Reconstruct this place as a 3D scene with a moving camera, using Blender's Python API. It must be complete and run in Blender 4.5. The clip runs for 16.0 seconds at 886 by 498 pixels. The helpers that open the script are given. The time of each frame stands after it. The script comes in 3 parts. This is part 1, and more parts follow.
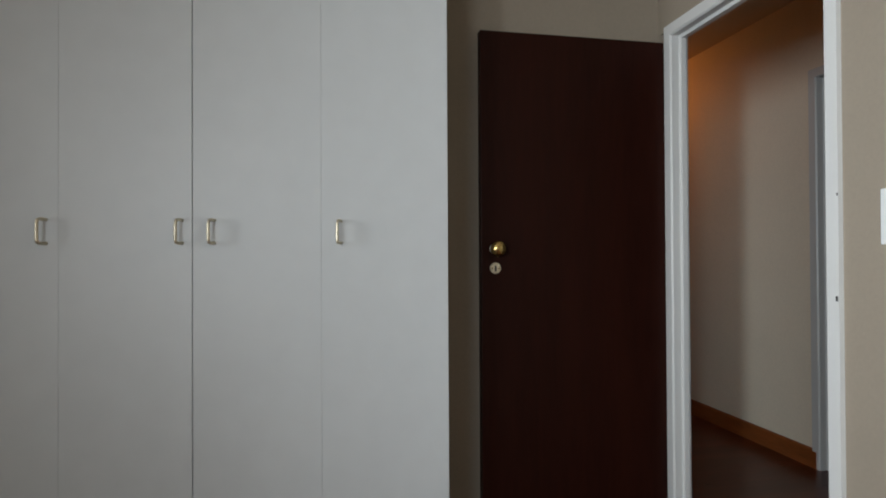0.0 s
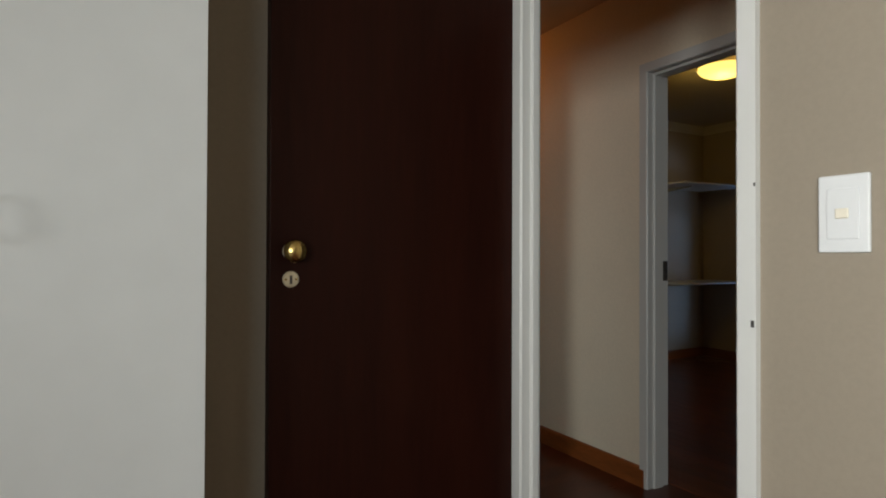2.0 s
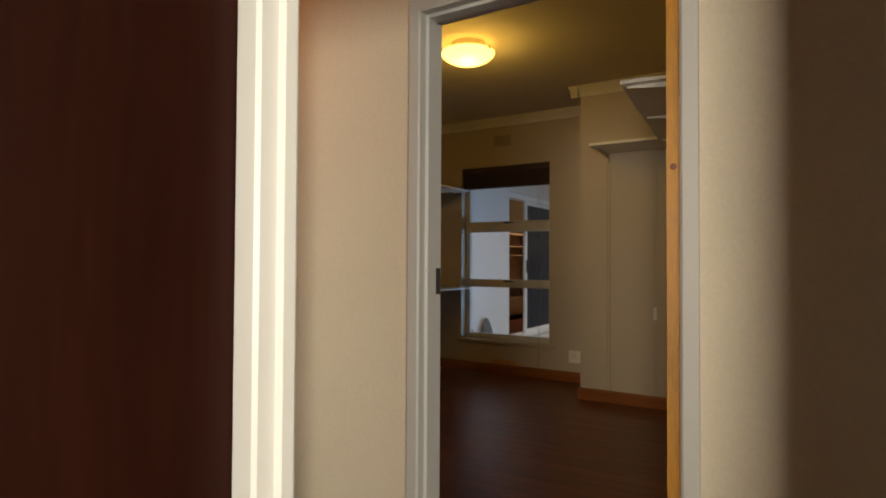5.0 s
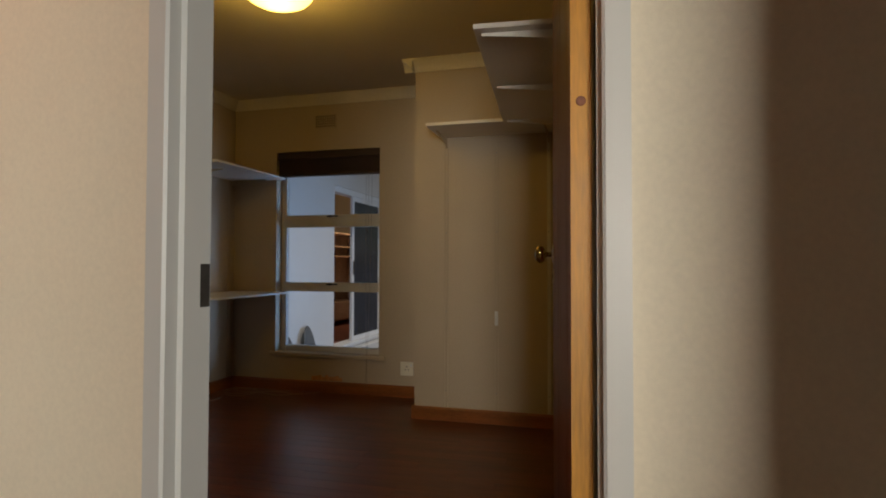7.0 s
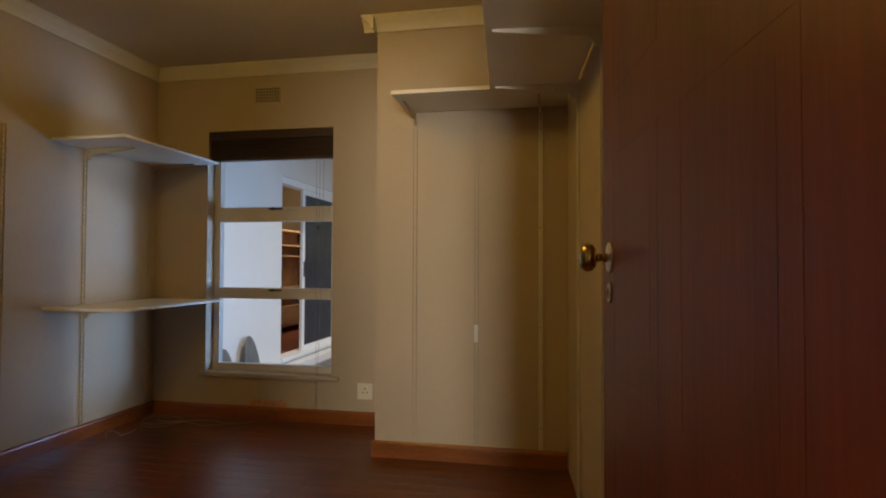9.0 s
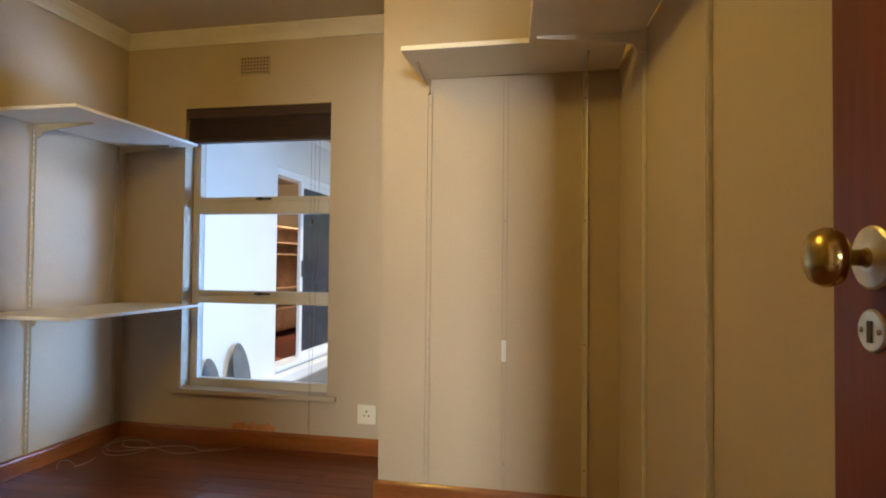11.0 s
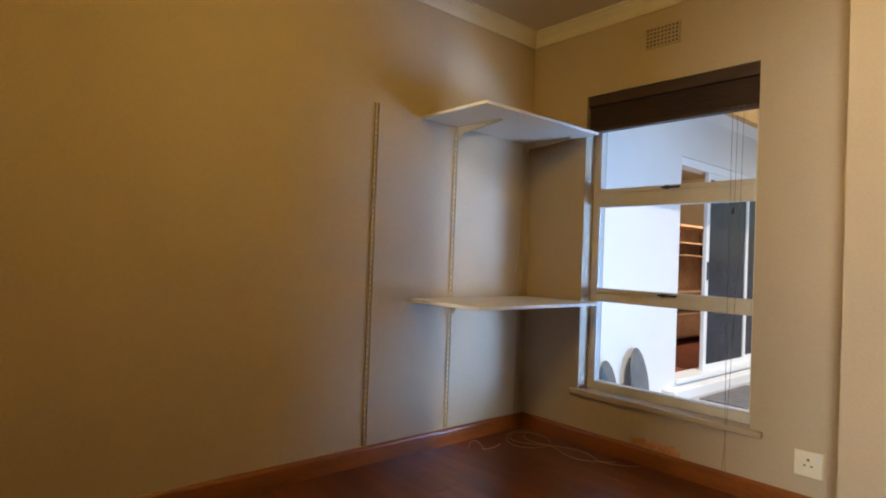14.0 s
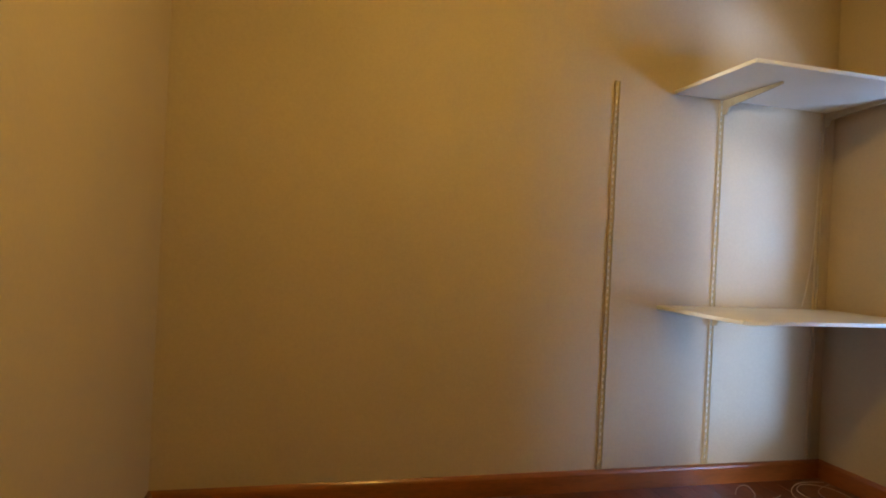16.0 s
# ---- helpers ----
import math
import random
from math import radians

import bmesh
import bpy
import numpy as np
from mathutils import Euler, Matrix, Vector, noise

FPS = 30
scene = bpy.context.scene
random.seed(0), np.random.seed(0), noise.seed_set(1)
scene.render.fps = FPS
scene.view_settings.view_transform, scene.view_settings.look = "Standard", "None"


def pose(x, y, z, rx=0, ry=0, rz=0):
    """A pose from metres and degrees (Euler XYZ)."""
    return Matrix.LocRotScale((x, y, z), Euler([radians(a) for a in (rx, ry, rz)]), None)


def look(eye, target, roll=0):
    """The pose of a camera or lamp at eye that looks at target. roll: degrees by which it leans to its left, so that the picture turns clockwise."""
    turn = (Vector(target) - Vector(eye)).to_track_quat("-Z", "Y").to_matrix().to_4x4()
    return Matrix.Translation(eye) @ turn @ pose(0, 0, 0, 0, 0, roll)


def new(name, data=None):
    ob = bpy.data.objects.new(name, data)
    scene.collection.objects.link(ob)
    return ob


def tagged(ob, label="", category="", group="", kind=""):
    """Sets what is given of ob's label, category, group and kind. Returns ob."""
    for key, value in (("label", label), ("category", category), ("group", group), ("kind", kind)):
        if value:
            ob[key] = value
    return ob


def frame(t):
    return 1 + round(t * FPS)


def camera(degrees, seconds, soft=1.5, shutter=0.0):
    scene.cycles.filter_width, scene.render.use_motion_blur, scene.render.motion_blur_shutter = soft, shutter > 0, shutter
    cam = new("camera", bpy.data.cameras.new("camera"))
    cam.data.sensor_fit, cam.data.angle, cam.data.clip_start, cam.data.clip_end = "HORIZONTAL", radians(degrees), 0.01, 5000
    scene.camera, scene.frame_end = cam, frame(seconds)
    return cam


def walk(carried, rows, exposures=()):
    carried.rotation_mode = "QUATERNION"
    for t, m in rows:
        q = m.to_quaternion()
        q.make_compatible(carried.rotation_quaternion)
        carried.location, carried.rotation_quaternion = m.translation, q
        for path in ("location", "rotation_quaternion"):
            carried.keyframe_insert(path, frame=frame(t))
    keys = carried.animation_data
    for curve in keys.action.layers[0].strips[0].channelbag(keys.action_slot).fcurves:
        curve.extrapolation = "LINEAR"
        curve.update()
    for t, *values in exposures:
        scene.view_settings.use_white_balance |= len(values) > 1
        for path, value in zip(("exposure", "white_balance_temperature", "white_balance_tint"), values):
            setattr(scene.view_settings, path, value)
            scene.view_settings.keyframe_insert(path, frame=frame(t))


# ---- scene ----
cam = camera(74.7, 16.0, soft=1.9)
PATH = [
    (0, (-0.095, -0.056, 1.144), (0.271, 1.91, 1.163), -0.3),
    (0.5, (-0.083, 0.07, 1.169), (0.445, 1.999, 1.179), -0.1),
    (1, (-0.052, 0.199, 1.17), (0.686, 2.057, 1.182), 0.1),
    (1.5, (0.032, 0.363, 1.16), (0.902, 2.164, 1.179), 0.1),
    (2, (0.115, 0.563, 1.156), (1.088, 2.31, 1.177), 0.2),
    (2.5, (0.168, 0.764, 1.167), (1.258, 2.44, 1.194), 0.2),
    (3, (0.249, 0.912, 1.166), (1.475, 2.492, 1.197), 0.0),
    (3.5, (0.39, 1.042, 1.166), (1.731, 2.525, 1.2), 0.1),
    (4, (0.483, 1.154, 1.156), (1.941, 2.523, 1.187), 0.5),
    (4.5, (0.572, 1.292, 1.169), (2.154, 2.514, 1.202), 0.5),
    (5, (0.671, 1.386, 1.156), (2.361, 2.455, 1.198), 0.3),
    (7.5, (1.587, 1.76, 1.129), (3.531, 2.228, 1.182), -0.0),
    (8, (1.784, 1.825, 1.139), (3.736, 2.257, 1.191), -0.1),
    (8.5, (1.936, 1.897, 1.146), (3.898, 2.281, 1.199), 0.2),
    (11, (2.708, 2.164, 1.154), (4.667, 2.56, 1.206), 0.6),
    (11.5, (2.786, 2.205, 1.154), (4.701, 2.779, 1.205), 0.8),
    (12, (2.851, 2.248, 1.157), (4.683, 3.05, 1.201), 1.0),
    (12.5, (2.903, 2.281, 1.154), (4.614, 3.317, 1.19), 1.4),
    (13, (2.955, 2.331, 1.136), (4.532, 3.56, 1.17), 1.7),
    (13.5, (3.002, 2.361, 1.128), (4.445, 3.745, 1.158), 2.0),
    (14, (3.049, 2.42, 1.12), (4.364, 3.927, 1.148), 2.2),
    (14.5, (3.126, 2.492, 1.134), (4.277, 4.128, 1.151), 2.3),
    (15, (3.199, 2.563, 1.138), (4.143, 4.326, 1.14), 2.5),
    (15.5, (3.325, 2.562, 1.158), (4.044, 4.428, 1.137), 2.6),
    (16, (3.382, 2.534, 1.105), (3.86, 4.476, 1.102), 2.8),
]
EXPOSURES = [(0.0, -2.85, 6300, 10), (2.0, -2.85, 6900, 9), (3.5, -2.3, 8300, 11), (5.0, -1.65, 8700, 12), (7.5, -1.5, 7600, 11), (8.5, -1.1, 8000, 12),
             (11.0, 0.25, 7000, 9), (12.5, 0.15, 7200, 11), (14.5, 0.2, 7400, 12), (16.0, 0.55, 7300, 12)]
walk(cam, [(t, look(eye, target, roll)) for t, eye, target, roll in PATH], EXPOSURES)

# ---- world and lights ----
world = bpy.data.worlds.new("sky")
scene.world = world
world.use_nodes = True
wt = world.node_tree
sky = wt.nodes.new("ShaderNodeTexSky")
sky.sky_type, sky.sun_disc = "NISHITA", False
SUN_EL, SUN_AZ = 58.0, 205.0
sky.sun_elevation, sky.sun_rotation = radians(SUN_EL), radians(SUN_AZ)
wt.nodes["Background"].inputs["Strength"].default_value = 0.13
wt.links.new(sky.outputs[0], wt.nodes["Background"].inputs["Color"])

sun_data = bpy.data.lights.new("sun", "SUN")
sun_data.energy, sun_data.angle, sun_data.color = 2.5, radians(0.6), (1, 0.95, 0.88)
sun_dir = Vector((math.sin(radians(SUN_AZ)) * math.cos(radians(SUN_EL)), math.cos(radians(SUN_AZ)) * math.cos(radians(SUN_EL)), math.sin(radians(SUN_EL))))
new("sun", sun_data).matrix_world = look(sun_dir * 30, (0, 0, 0))


def area_lamp(name, eye, target, w, h, watts, colour):
    d = bpy.data.lights.new(name, "AREA")
    d.shape, d.size, d.size_y, d.energy, d.color = "RECTANGLE", w, h, watts, colour
    ob = new(name, d)
    ob.matrix_world = look(eye, target)
    return ob


def bulb(name, place, watts, radius, colour):
    d = bpy.data.lights.new(name, "POINT")
    d.energy, d.shadow_soft_size, d.color = watts, radius, colour
    ob = new(name, d)
    ob.location = place
    return ob


# lamps added at unseen, assumed bedroom windows behind the walk's start, as daylight
area_lamp("bedroom_daylight_fill", (-1.6, -2.32, 1.45), (1.9, 2.3, 1.1), 0.7, 1.2, 75, (0.86, 0.94, 1.0)).data.spread = radians(76)
area_lamp("bedroom_daylight_fill", (-2.76, -1.99, 1.45), (0, -1.99, 1.45), 0.53, 1.2, 820, (0.88, 0.95, 1.0)).data.spread = radians(120)
area_lamp("bedroom_daylight_fill", (-2.76, 0.6, 1.45), (0, 0.6, 1.45), 0.78, 1.2, 88, (0.95, 0.98, 1.0)).data.spread = radians(70)
# unseen lamp added in the bright courtyard as daylight reaching the study's window
area_lamp("courtyard_fill_lamp", (7.5, 2.3, 0.85), (5.5, 5.0, 0.95), 0.7, 0.8, 85, (0.22, 0.48, 1.0))
# unseen bulb added to brighten the room across the courtyard
bulb("wing_fill_bulb", (11.4, 5.95, 2.4), 80, 0.1, (1.0, 0.82, 0.6))
# the study's ceiling lamp, and the lamp round the corner of the passage
bulb("study_bulb", (4.08, 3.35, 2.40), 21, 0.08, (1.0, 0.70, 0.17))
bulb("passage_bulb", (1.9, 4.0, 2.3), 22.0, 0.08, (1.0, 0.36, 0.09))


# ---- materials ----
def material(name, colour, rough=0.6, metal=0.0, vary=0.12, scale=3.0, fine=60.0, bump=0.1, bump_scale=None, stretch=(1, 1, 1), coat=0.0, spec=0.5, dark=None):
    m = bpy.data.materials.new(name)
    m.use_nodes = True
    nt = m.node_tree
    b = nt.nodes["Principled BSDF"]
    co = nt.nodes.new("ShaderNodeTexCoord")
    mp = nt.nodes.new("ShaderNodeMapping")
    mp.inputs["Scale"].default_value = stretch
    nt.links.new(co.outputs["Object"], mp.inputs["Vector"])
    big = nt.nodes.new("ShaderNodeTexNoise")
    big.inputs["Scale"].default_value, big.inputs["Detail"].default_value = scale, 4
    small = nt.nodes.new("ShaderNodeTexNoise")
    small.inputs["Scale"].default_value, small.inputs["Detail"].default_value = fine, 3
    for n in (big, small):
        nt.links.new(mp.outputs[0], n.inputs["Vector"])
    add = nt.nodes.new("ShaderNodeMath")
    add.operation = "MULTIPLY_ADD"
    add.inputs[1].default_value = 0.4
    nt.links.new(small.outputs["Fac"], add.inputs[0])
    sc = nt.nodes.new("ShaderNodeMath")
    sc.operation = "MULTIPLY"
    sc.inputs[1].default_value = 0.6
    nt.links.new(big.outputs["Fac"], sc.inputs[0])
    nt.links.new(sc.outputs[0], add.inputs[2])
    ramp = nt.nodes.new("ShaderNodeValToRGB")
    d = dark or tuple(c * (1 - 2 * vary) for c in colour)
    ramp.color_ramp.elements[0].position, ramp.color_ramp.elements[0].color = 0.3, (*d, 1)
    ramp.color_ramp.elements[1].position, ramp.color_ramp.elements[1].color = 0.62, (*(min(1, c * (1 + vary * 0.5)) for c in colour), 1)
    nt.links.new(add.outputs[0], ramp.inputs[0])
    nt.links.new(ramp.outputs[0], b.inputs["Base Color"])
    rr = nt.nodes.new("ShaderNodeMapRange")
    rr.inputs["To Min"].default_value, rr.inputs["To Max"].default_value = max(0.02, rough * 0.8), min(1, rough * 1.2)
    nt.links.new(small.outputs["Fac"], rr.inputs["Value"])
    nt.links.new(rr.outputs[0], b.inputs["Roughness"])
    b.inputs["Metallic"].default_value = metal
    b.inputs["Coat Weight"].default_value = coat
    b.inputs["Coat Roughness"].default_value = 0.15
    b.inputs["Specular IOR Level"].default_value = spec
    if bump:
        bt = small
        if bump_scale:
            bt = nt.nodes.new("ShaderNodeTexNoise")
            bt.inputs["Scale"].default_value, bt.inputs["Detail"].default_value = bump_scale, 2
            nt.links.new(mp.outputs[0], bt.inputs["Vector"])
        bp = nt.nodes.new("ShaderNodeBump")
        bp.inputs["Strength"].default_value, bp.inputs["Distance"].default_value = bump, 0.004
        nt.links.new(bt.outputs["Fac"], bp.inputs["Height"])
        nt.links.new(bp.outputs[0], b.inputs["Normal"])
    return m


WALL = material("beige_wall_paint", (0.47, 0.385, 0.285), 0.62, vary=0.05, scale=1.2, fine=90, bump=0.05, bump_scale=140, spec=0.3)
# cream made paler still, putting the passage's daylight into the paint
CREAM = material("brightened_cream_paint", (0.80, 0.71, 0.56), 0.6, vary=0.05, scale=1.2, fine=90, bump=0.05, bump_scale=140, spec=0.3)
# the same wall paint darkened, offsetting too much lamp light in the bedroom
BEDWALL = material("darkened_bedroom_paint", (0.285, 0.24, 0.185), 0.62, vary=0.05, scale=1.2, fine=90, bump=0.05, bump_scale=140, spec=0.3)
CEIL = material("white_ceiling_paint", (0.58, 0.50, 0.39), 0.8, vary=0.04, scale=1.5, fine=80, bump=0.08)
CORNICE = material("white_plaster_cornice", (0.68, 0.63, 0.53), 0.7, vary=0.05, scale=3)
LAMINATE = material("white_cupboard_paint", (0.59, 0.615, 0.615), 0.42, vary=0.025, scale=0.8, fine=12, bump=0.04, bump_scale=12)
ENAMEL = material("white_gloss_enamel", (0.60, 0.60, 0.575), 0.42, vary=0.012, scale=1.5, fine=6, bump=0)
CHIP = material("bare_dark_metal", (0.05, 0.045, 0.04), 0.6, vary=0.2, scale=40)
DARKDOOR = material("dark_stained_door", (0.022, 0.0052, 0.0028), 0.45, vary=0.2, scale=2.5, fine=22, bump=0.08, stretch=(3, 3, 0.25), spec=0.1)
REDDOOR = material("red_brown_stained_door", (0.17, 0.044, 0.026), 0.42, vary=0.2, scale=2.5, fine=22, bump=0.15, stretch=(3, 3, 0.25), spec=0.22)
PINE = material("raw_pine_edge", (0.60, 0.27, 0.03), 0.5, vary=0.2, scale=4, fine=40, bump=0.2, stretch=(4, 4, 0.4))
KNOT = material("pine_knot", (0.22, 0.06, 0.015), 0.5, vary=0.3, scale=30)
SKIRT = material("varnished_skirting", (0.26, 0.08, 0.021), 0.32, vary=0.22, scale=3, fine=30, bump=0.1, stretch=(0.7, 0.7, 5), coat=0.3)
BRASS = material("aged_brass", (0.52, 0.38, 0.14), 0.25, metal=1.0, vary=0.2, scale=20, fine=120, bump=0.05)
PALEBRASS = material("pale_handle_metal", (0.62, 0.56, 0.42), 0.35, metal=0.8, vary=0.15, scale=30)
SHELF = material("white_shelf_board", (0.74, 0.70, 0.63), 0.45, vary=0.05, scale=3)
STRIP = material("beige_painted_strip", (0.44, 0.355, 0.225), 0.5, vary=0.1, scale=12)
WHITESTRIP = material("white_steel_strip", (0.74, 0.71, 0.65), 0.45, vary=0.06, scale=10)
SLOT = material("dark_slot", (0.16, 0.12, 0.075), 0.7, vary=0.2, scale=60)
SOFTSLOT = material("pale_slot", (0.58, 0.53, 0.45), 0.7, vary=0.3, scale=9)
PLASTIC = material("white_plastic", (0.68, 0.69, 0.69), 0.3, vary=0.02, scale=5, bump=0)
SOCKETP = material("ivory_plastic", (0.74, 0.69, 0.57), 0.35, vary=0.03, scale=5, bump=0)
ALU = material("painted_aluminium", (0.60, 0.575, 0.52), 0.4, vary=0.05, scale=6)
BLIND = material("dark_brown_blind", (0.045, 0.022, 0.018), 0.55, vary=0.2, scale=8, stretch=(1, 1, 6))
BLACK = material("black_plastic", (0.02, 0.02, 0.02), 0.4, vary=0.1)
CORD = material("brown_cord", (0.16, 0.12, 0.09), 0.8, vary=0.1)
CABLE = material("white_cable", (0.50, 0.44, 0.37), 0.5, vary=0.08, scale=10)
PATCH = material("orange_mark", (0.58, 0.26, 0.11), 0.6, vary=0.2, scale=25, fine=90)
STEEL = material("grey_steel", (0.35, 0.34, 0.32), 0.35, metal=0.9, vary=0.1, scale=20)
RENDER = material("white_exterior_render", (0.72, 0.715, 0.70), 0.8, vary=0.04, scale=1.5, fine=60, bump=0.2)
PAVING = material("pale_paving", (0.46, 0.455, 0.44), 0.8, vary=0.1, scale=2, fine=40)
GREYDISH = material("weathered_grey_metal", (0.13, 0.13, 0.125), 0.6, vary=0.25, scale=5)
TIMBER = material("orange_eave_timber", (0.55, 0.28, 0.07), 0.5, vary=0.15, scale=3, fine=30)
OAK = material("brown_wood_cabinet", (0.50, 0.32, 0.21), 0.5, vary=0.2, scale=3, fine=25)
WINDOWWHITE = material("white_aluminium", (0.80, 0.82, 0.84), 0.35, vary=0.03, scale=5)
DARKGLASS = material("tinted_glass_panel", (0.022, 0.026, 0.04), 0.12, vary=0.3, scale=2, bump=0, spec=0.15)
REDTILE = material("matt_red_floor", (0.26, 0.09, 0.06), 0.8, vary=0.15, scale=2, fine=30, spec=0.1)
MAT = material("grey_door_mat", (0.17, 0.16, 0.155), 0.9, vary=0.2, scale=15)


def floor_material():
    m = material("dark_red_wood_floor", (0.125, 0.032, 0.014), 0.3, vary=0.22, scale=1.6, fine=18, bump=0.015, stretch=(0.5, 4, 1), spec=0.35)
    nt = m.node_tree
    b = nt.nodes["Principled BSDF"]
    co = nt.nodes.new("ShaderNodeTexCoord")
    br = nt.nodes.new("ShaderNodeTexBrick")
    br.inputs["Scale"].default_value = 1.0
    br.inputs["Brick Width"].default_value, br.inputs["Row Height"].default_value = 0.9, 0.095
    br.inputs["Mortar Size"].default_value = 0.0012
    br.inputs["Color1"].default_value, br.inputs["Color2"].default_value, br.inputs["Mortar"].default_value = (1, 1, 1, 1), (0.66, 0.62, 0.6, 1), (0.35, 0.3, 0.3, 1)
    nt.links.new(co.outputs["Object"], br.inputs["Vector"])
    mix = nt.nodes.new("ShaderNodeMix")
    mix.data_type, mix.blend_type = "RGBA", "MULTIPLY"
    mix.inputs["Factor"].default_value = 0.8
    src = b.inputs["Base Color"].links[0].from_socket
    nt.links.new(src, mix.inputs["A"])
    nt.links.new(br.outputs["Color"], mix.inputs["B"])
    nt.links.new(mix.outputs["Result"], b.inputs["Base Color"])
    return m


FLOOR = floor_material()


def plank_material():
    m = material("worn_red_wood_plank", (0.17, 0.047, 0.019), 0.3, vary=0.25, scale=2.2, fine=26, bump=0.03, stretch=(9, 0.7, 1), spec=0.4)
    nt = m.node_tree
    b = nt.nodes["Principled BSDF"]
    info = nt.nodes.new("ShaderNodeObjectInfo")
    tone = nt.nodes.new("ShaderNodeMapRange")
    tone.inputs["To Min"].default_value, tone.inputs["To Max"].default_value = 0.72, 1.12
    nt.links.new(info.outputs["Random"], tone.inputs["Value"])
    hsv = nt.nodes.new("ShaderNodeHueSaturation")
    nt.links.new(b.inputs["Base Color"].links[0].from_socket, hsv.inputs["Color"])
    nt.links.new(tone.outputs[0], hsv.inputs["Value"])
    nt.links.new(hsv.outputs[0], b.inputs["Base Color"])
    return m


PLANK = plank_material()


def glass_material():
    m = bpy.data.materials.new("window_glass")
    m.use_nodes = True
    b = m.node_tree.nodes["Principled BSDF"]
    b.inputs["Transmission Weight"].default_value, b.inputs["Roughness"].default_value, b.inputs["IOR"].default_value = 1.0, 0.0, 1.1
    b.inputs["Base Color"].default_value = (0.98, 0.99, 1, 1)
    return m


GLASS = glass_material()


def glow_material(name, colour, strength):
    m = bpy.data.materials.new(name)
    m.use_nodes = True
    nt = m.node_tree
    b = nt.nodes["Principled BSDF"]
    b.inputs["Base Color"].default_value = (0.8, 0.72, 0.5, 1)
    b.inputs["Roughness"].default_value = 0.25
    n = nt.nodes.new("ShaderNodeTexNoise")
    n.inputs["Scale"].default_value = 9
    r = nt.nodes.new("ShaderNodeMapRange")
    r.inputs["To Min"].default_value, r.inputs["To Max"].default_value = strength * 0.8, strength * 1.2
    nt.links.new(n.outputs["Fac"], r.inputs["Value"])
    nt.links.new(r.outputs[0], b.inputs["Emission Strength"])
    b.inputs["Emission Color"].default_value = (*colour, 1)
    return m


LAMPGLASS = glow_material("lit_frosted_glass", (1.0, 0.66, 0.16), 13.0)


# ---- mesh helpers ----
def finish(bm, name, mat, smooth=False):
    bmesh.ops.recalc_face_normals(bm, faces=bm.faces[:])
    me = bpy.data.meshes.new(name)
    bm.to_mesh(me)
    bm.free()
    me.materials.append(mat)
    if smooth:
        me.polygons.foreach_set("use_smooth", [True] * len(me.polygons))
    return me


def part(name, bm, mat, parent=None, label="", smooth=False):
    ob = new(name, finish(bm, name, mat, smooth))
    if parent:
        ob.parent = parent
    if label:
        tagged(ob, label)
    return ob


def thing(name, place=(0, 0, 0), turn=0.0, label="", category="", group="", kind=""):
    ob = new(name)
    ob.matrix_basis = pose(*place, 0, 0, turn)
    ob.empty_display_size = 0.05
    return tagged(ob, label, category, group, kind)


def box(lo, hi, bevel=0.0, bm=None, seg=2):
    own = bm or bmesh.new()
    c = [(a + b) / 2 for a, b in zip(lo, hi)]
    s = [abs(b - a) for a, b in zip(lo, hi)]
    r = bmesh.ops.create_cube(own, size=1.0, matrix=Matrix.Translation(c) @ Matrix.Diagonal((*s, 1)))
    if bevel:
        edges = list({e for v in r["verts"] for e in v.link_edges})
        bmesh.ops.bevel(own, geom=edges, offset=bevel, segments=seg, affect="EDGES", profile=0.5)
    return own


def boxes(rows, bevel=0.0):
    bm = bmesh.new()
    for lo, hi in rows:
        box(lo, hi, bevel, bm)
    return bm


def prism(outline, z0, z1, bm=None):
    """An upright prism over a plan outline."""
    own = bm or bmesh.new()
    low = [own.verts.new((x, y, z0)) for x, y in outline]
    top = [own.verts.new((x, y, z1)) for x, y in outline]
    n = len(outline)
    own.faces.new(low[::-1])
    own.faces.new(top)
    for i in range(n):
        own.faces.new((low[i], low[(i + 1) % n], top[(i + 1) % n], top[i]))
    return own


def swept(profile, start, end, inward):
    """A run of moulding: profile points (out from the wall, height) from start to end in plan."""
    bm = bmesh.new()
    ends = []
    for px, py in (start, end):
        ends.append([bm.verts.new((px + inward[0] * o, py + inward[1] * o, z)) for o, z in profile])
    n = len(profile)
    for i in range(n):
        bm.faces.new((ends[0][i], ends[0][(i + 1) % n], ends[1][(i + 1) % n], ends[1][i]))
    bm.faces.new(ends[0][::-1])
    bm.faces.new(ends[1])
    return bm


def lathe(profile, steps=28, bm=None, m=None):
    """A turned body: profile points (radius, height) round z."""
    own = bm or bmesh.new()
    rings = []
    for r, z in profile:
        ring = []
        for i in range(steps):
            a = 2 * math.pi * i / steps
            p = Vector((r * math.cos(a), r * math.sin(a), z))
            ring.append(own.verts.new(m @ p if m else p))
        rings.append(ring)
    for a, b in zip(rings, rings[1:]):
        for i in range(steps):
            own.faces.new((a[i], a[(i + 1) % steps], b[(i + 1) % steps], b[i]))
    own.faces.new(rings[0][::-1])
    own.faces.new(rings[-1])
    return own


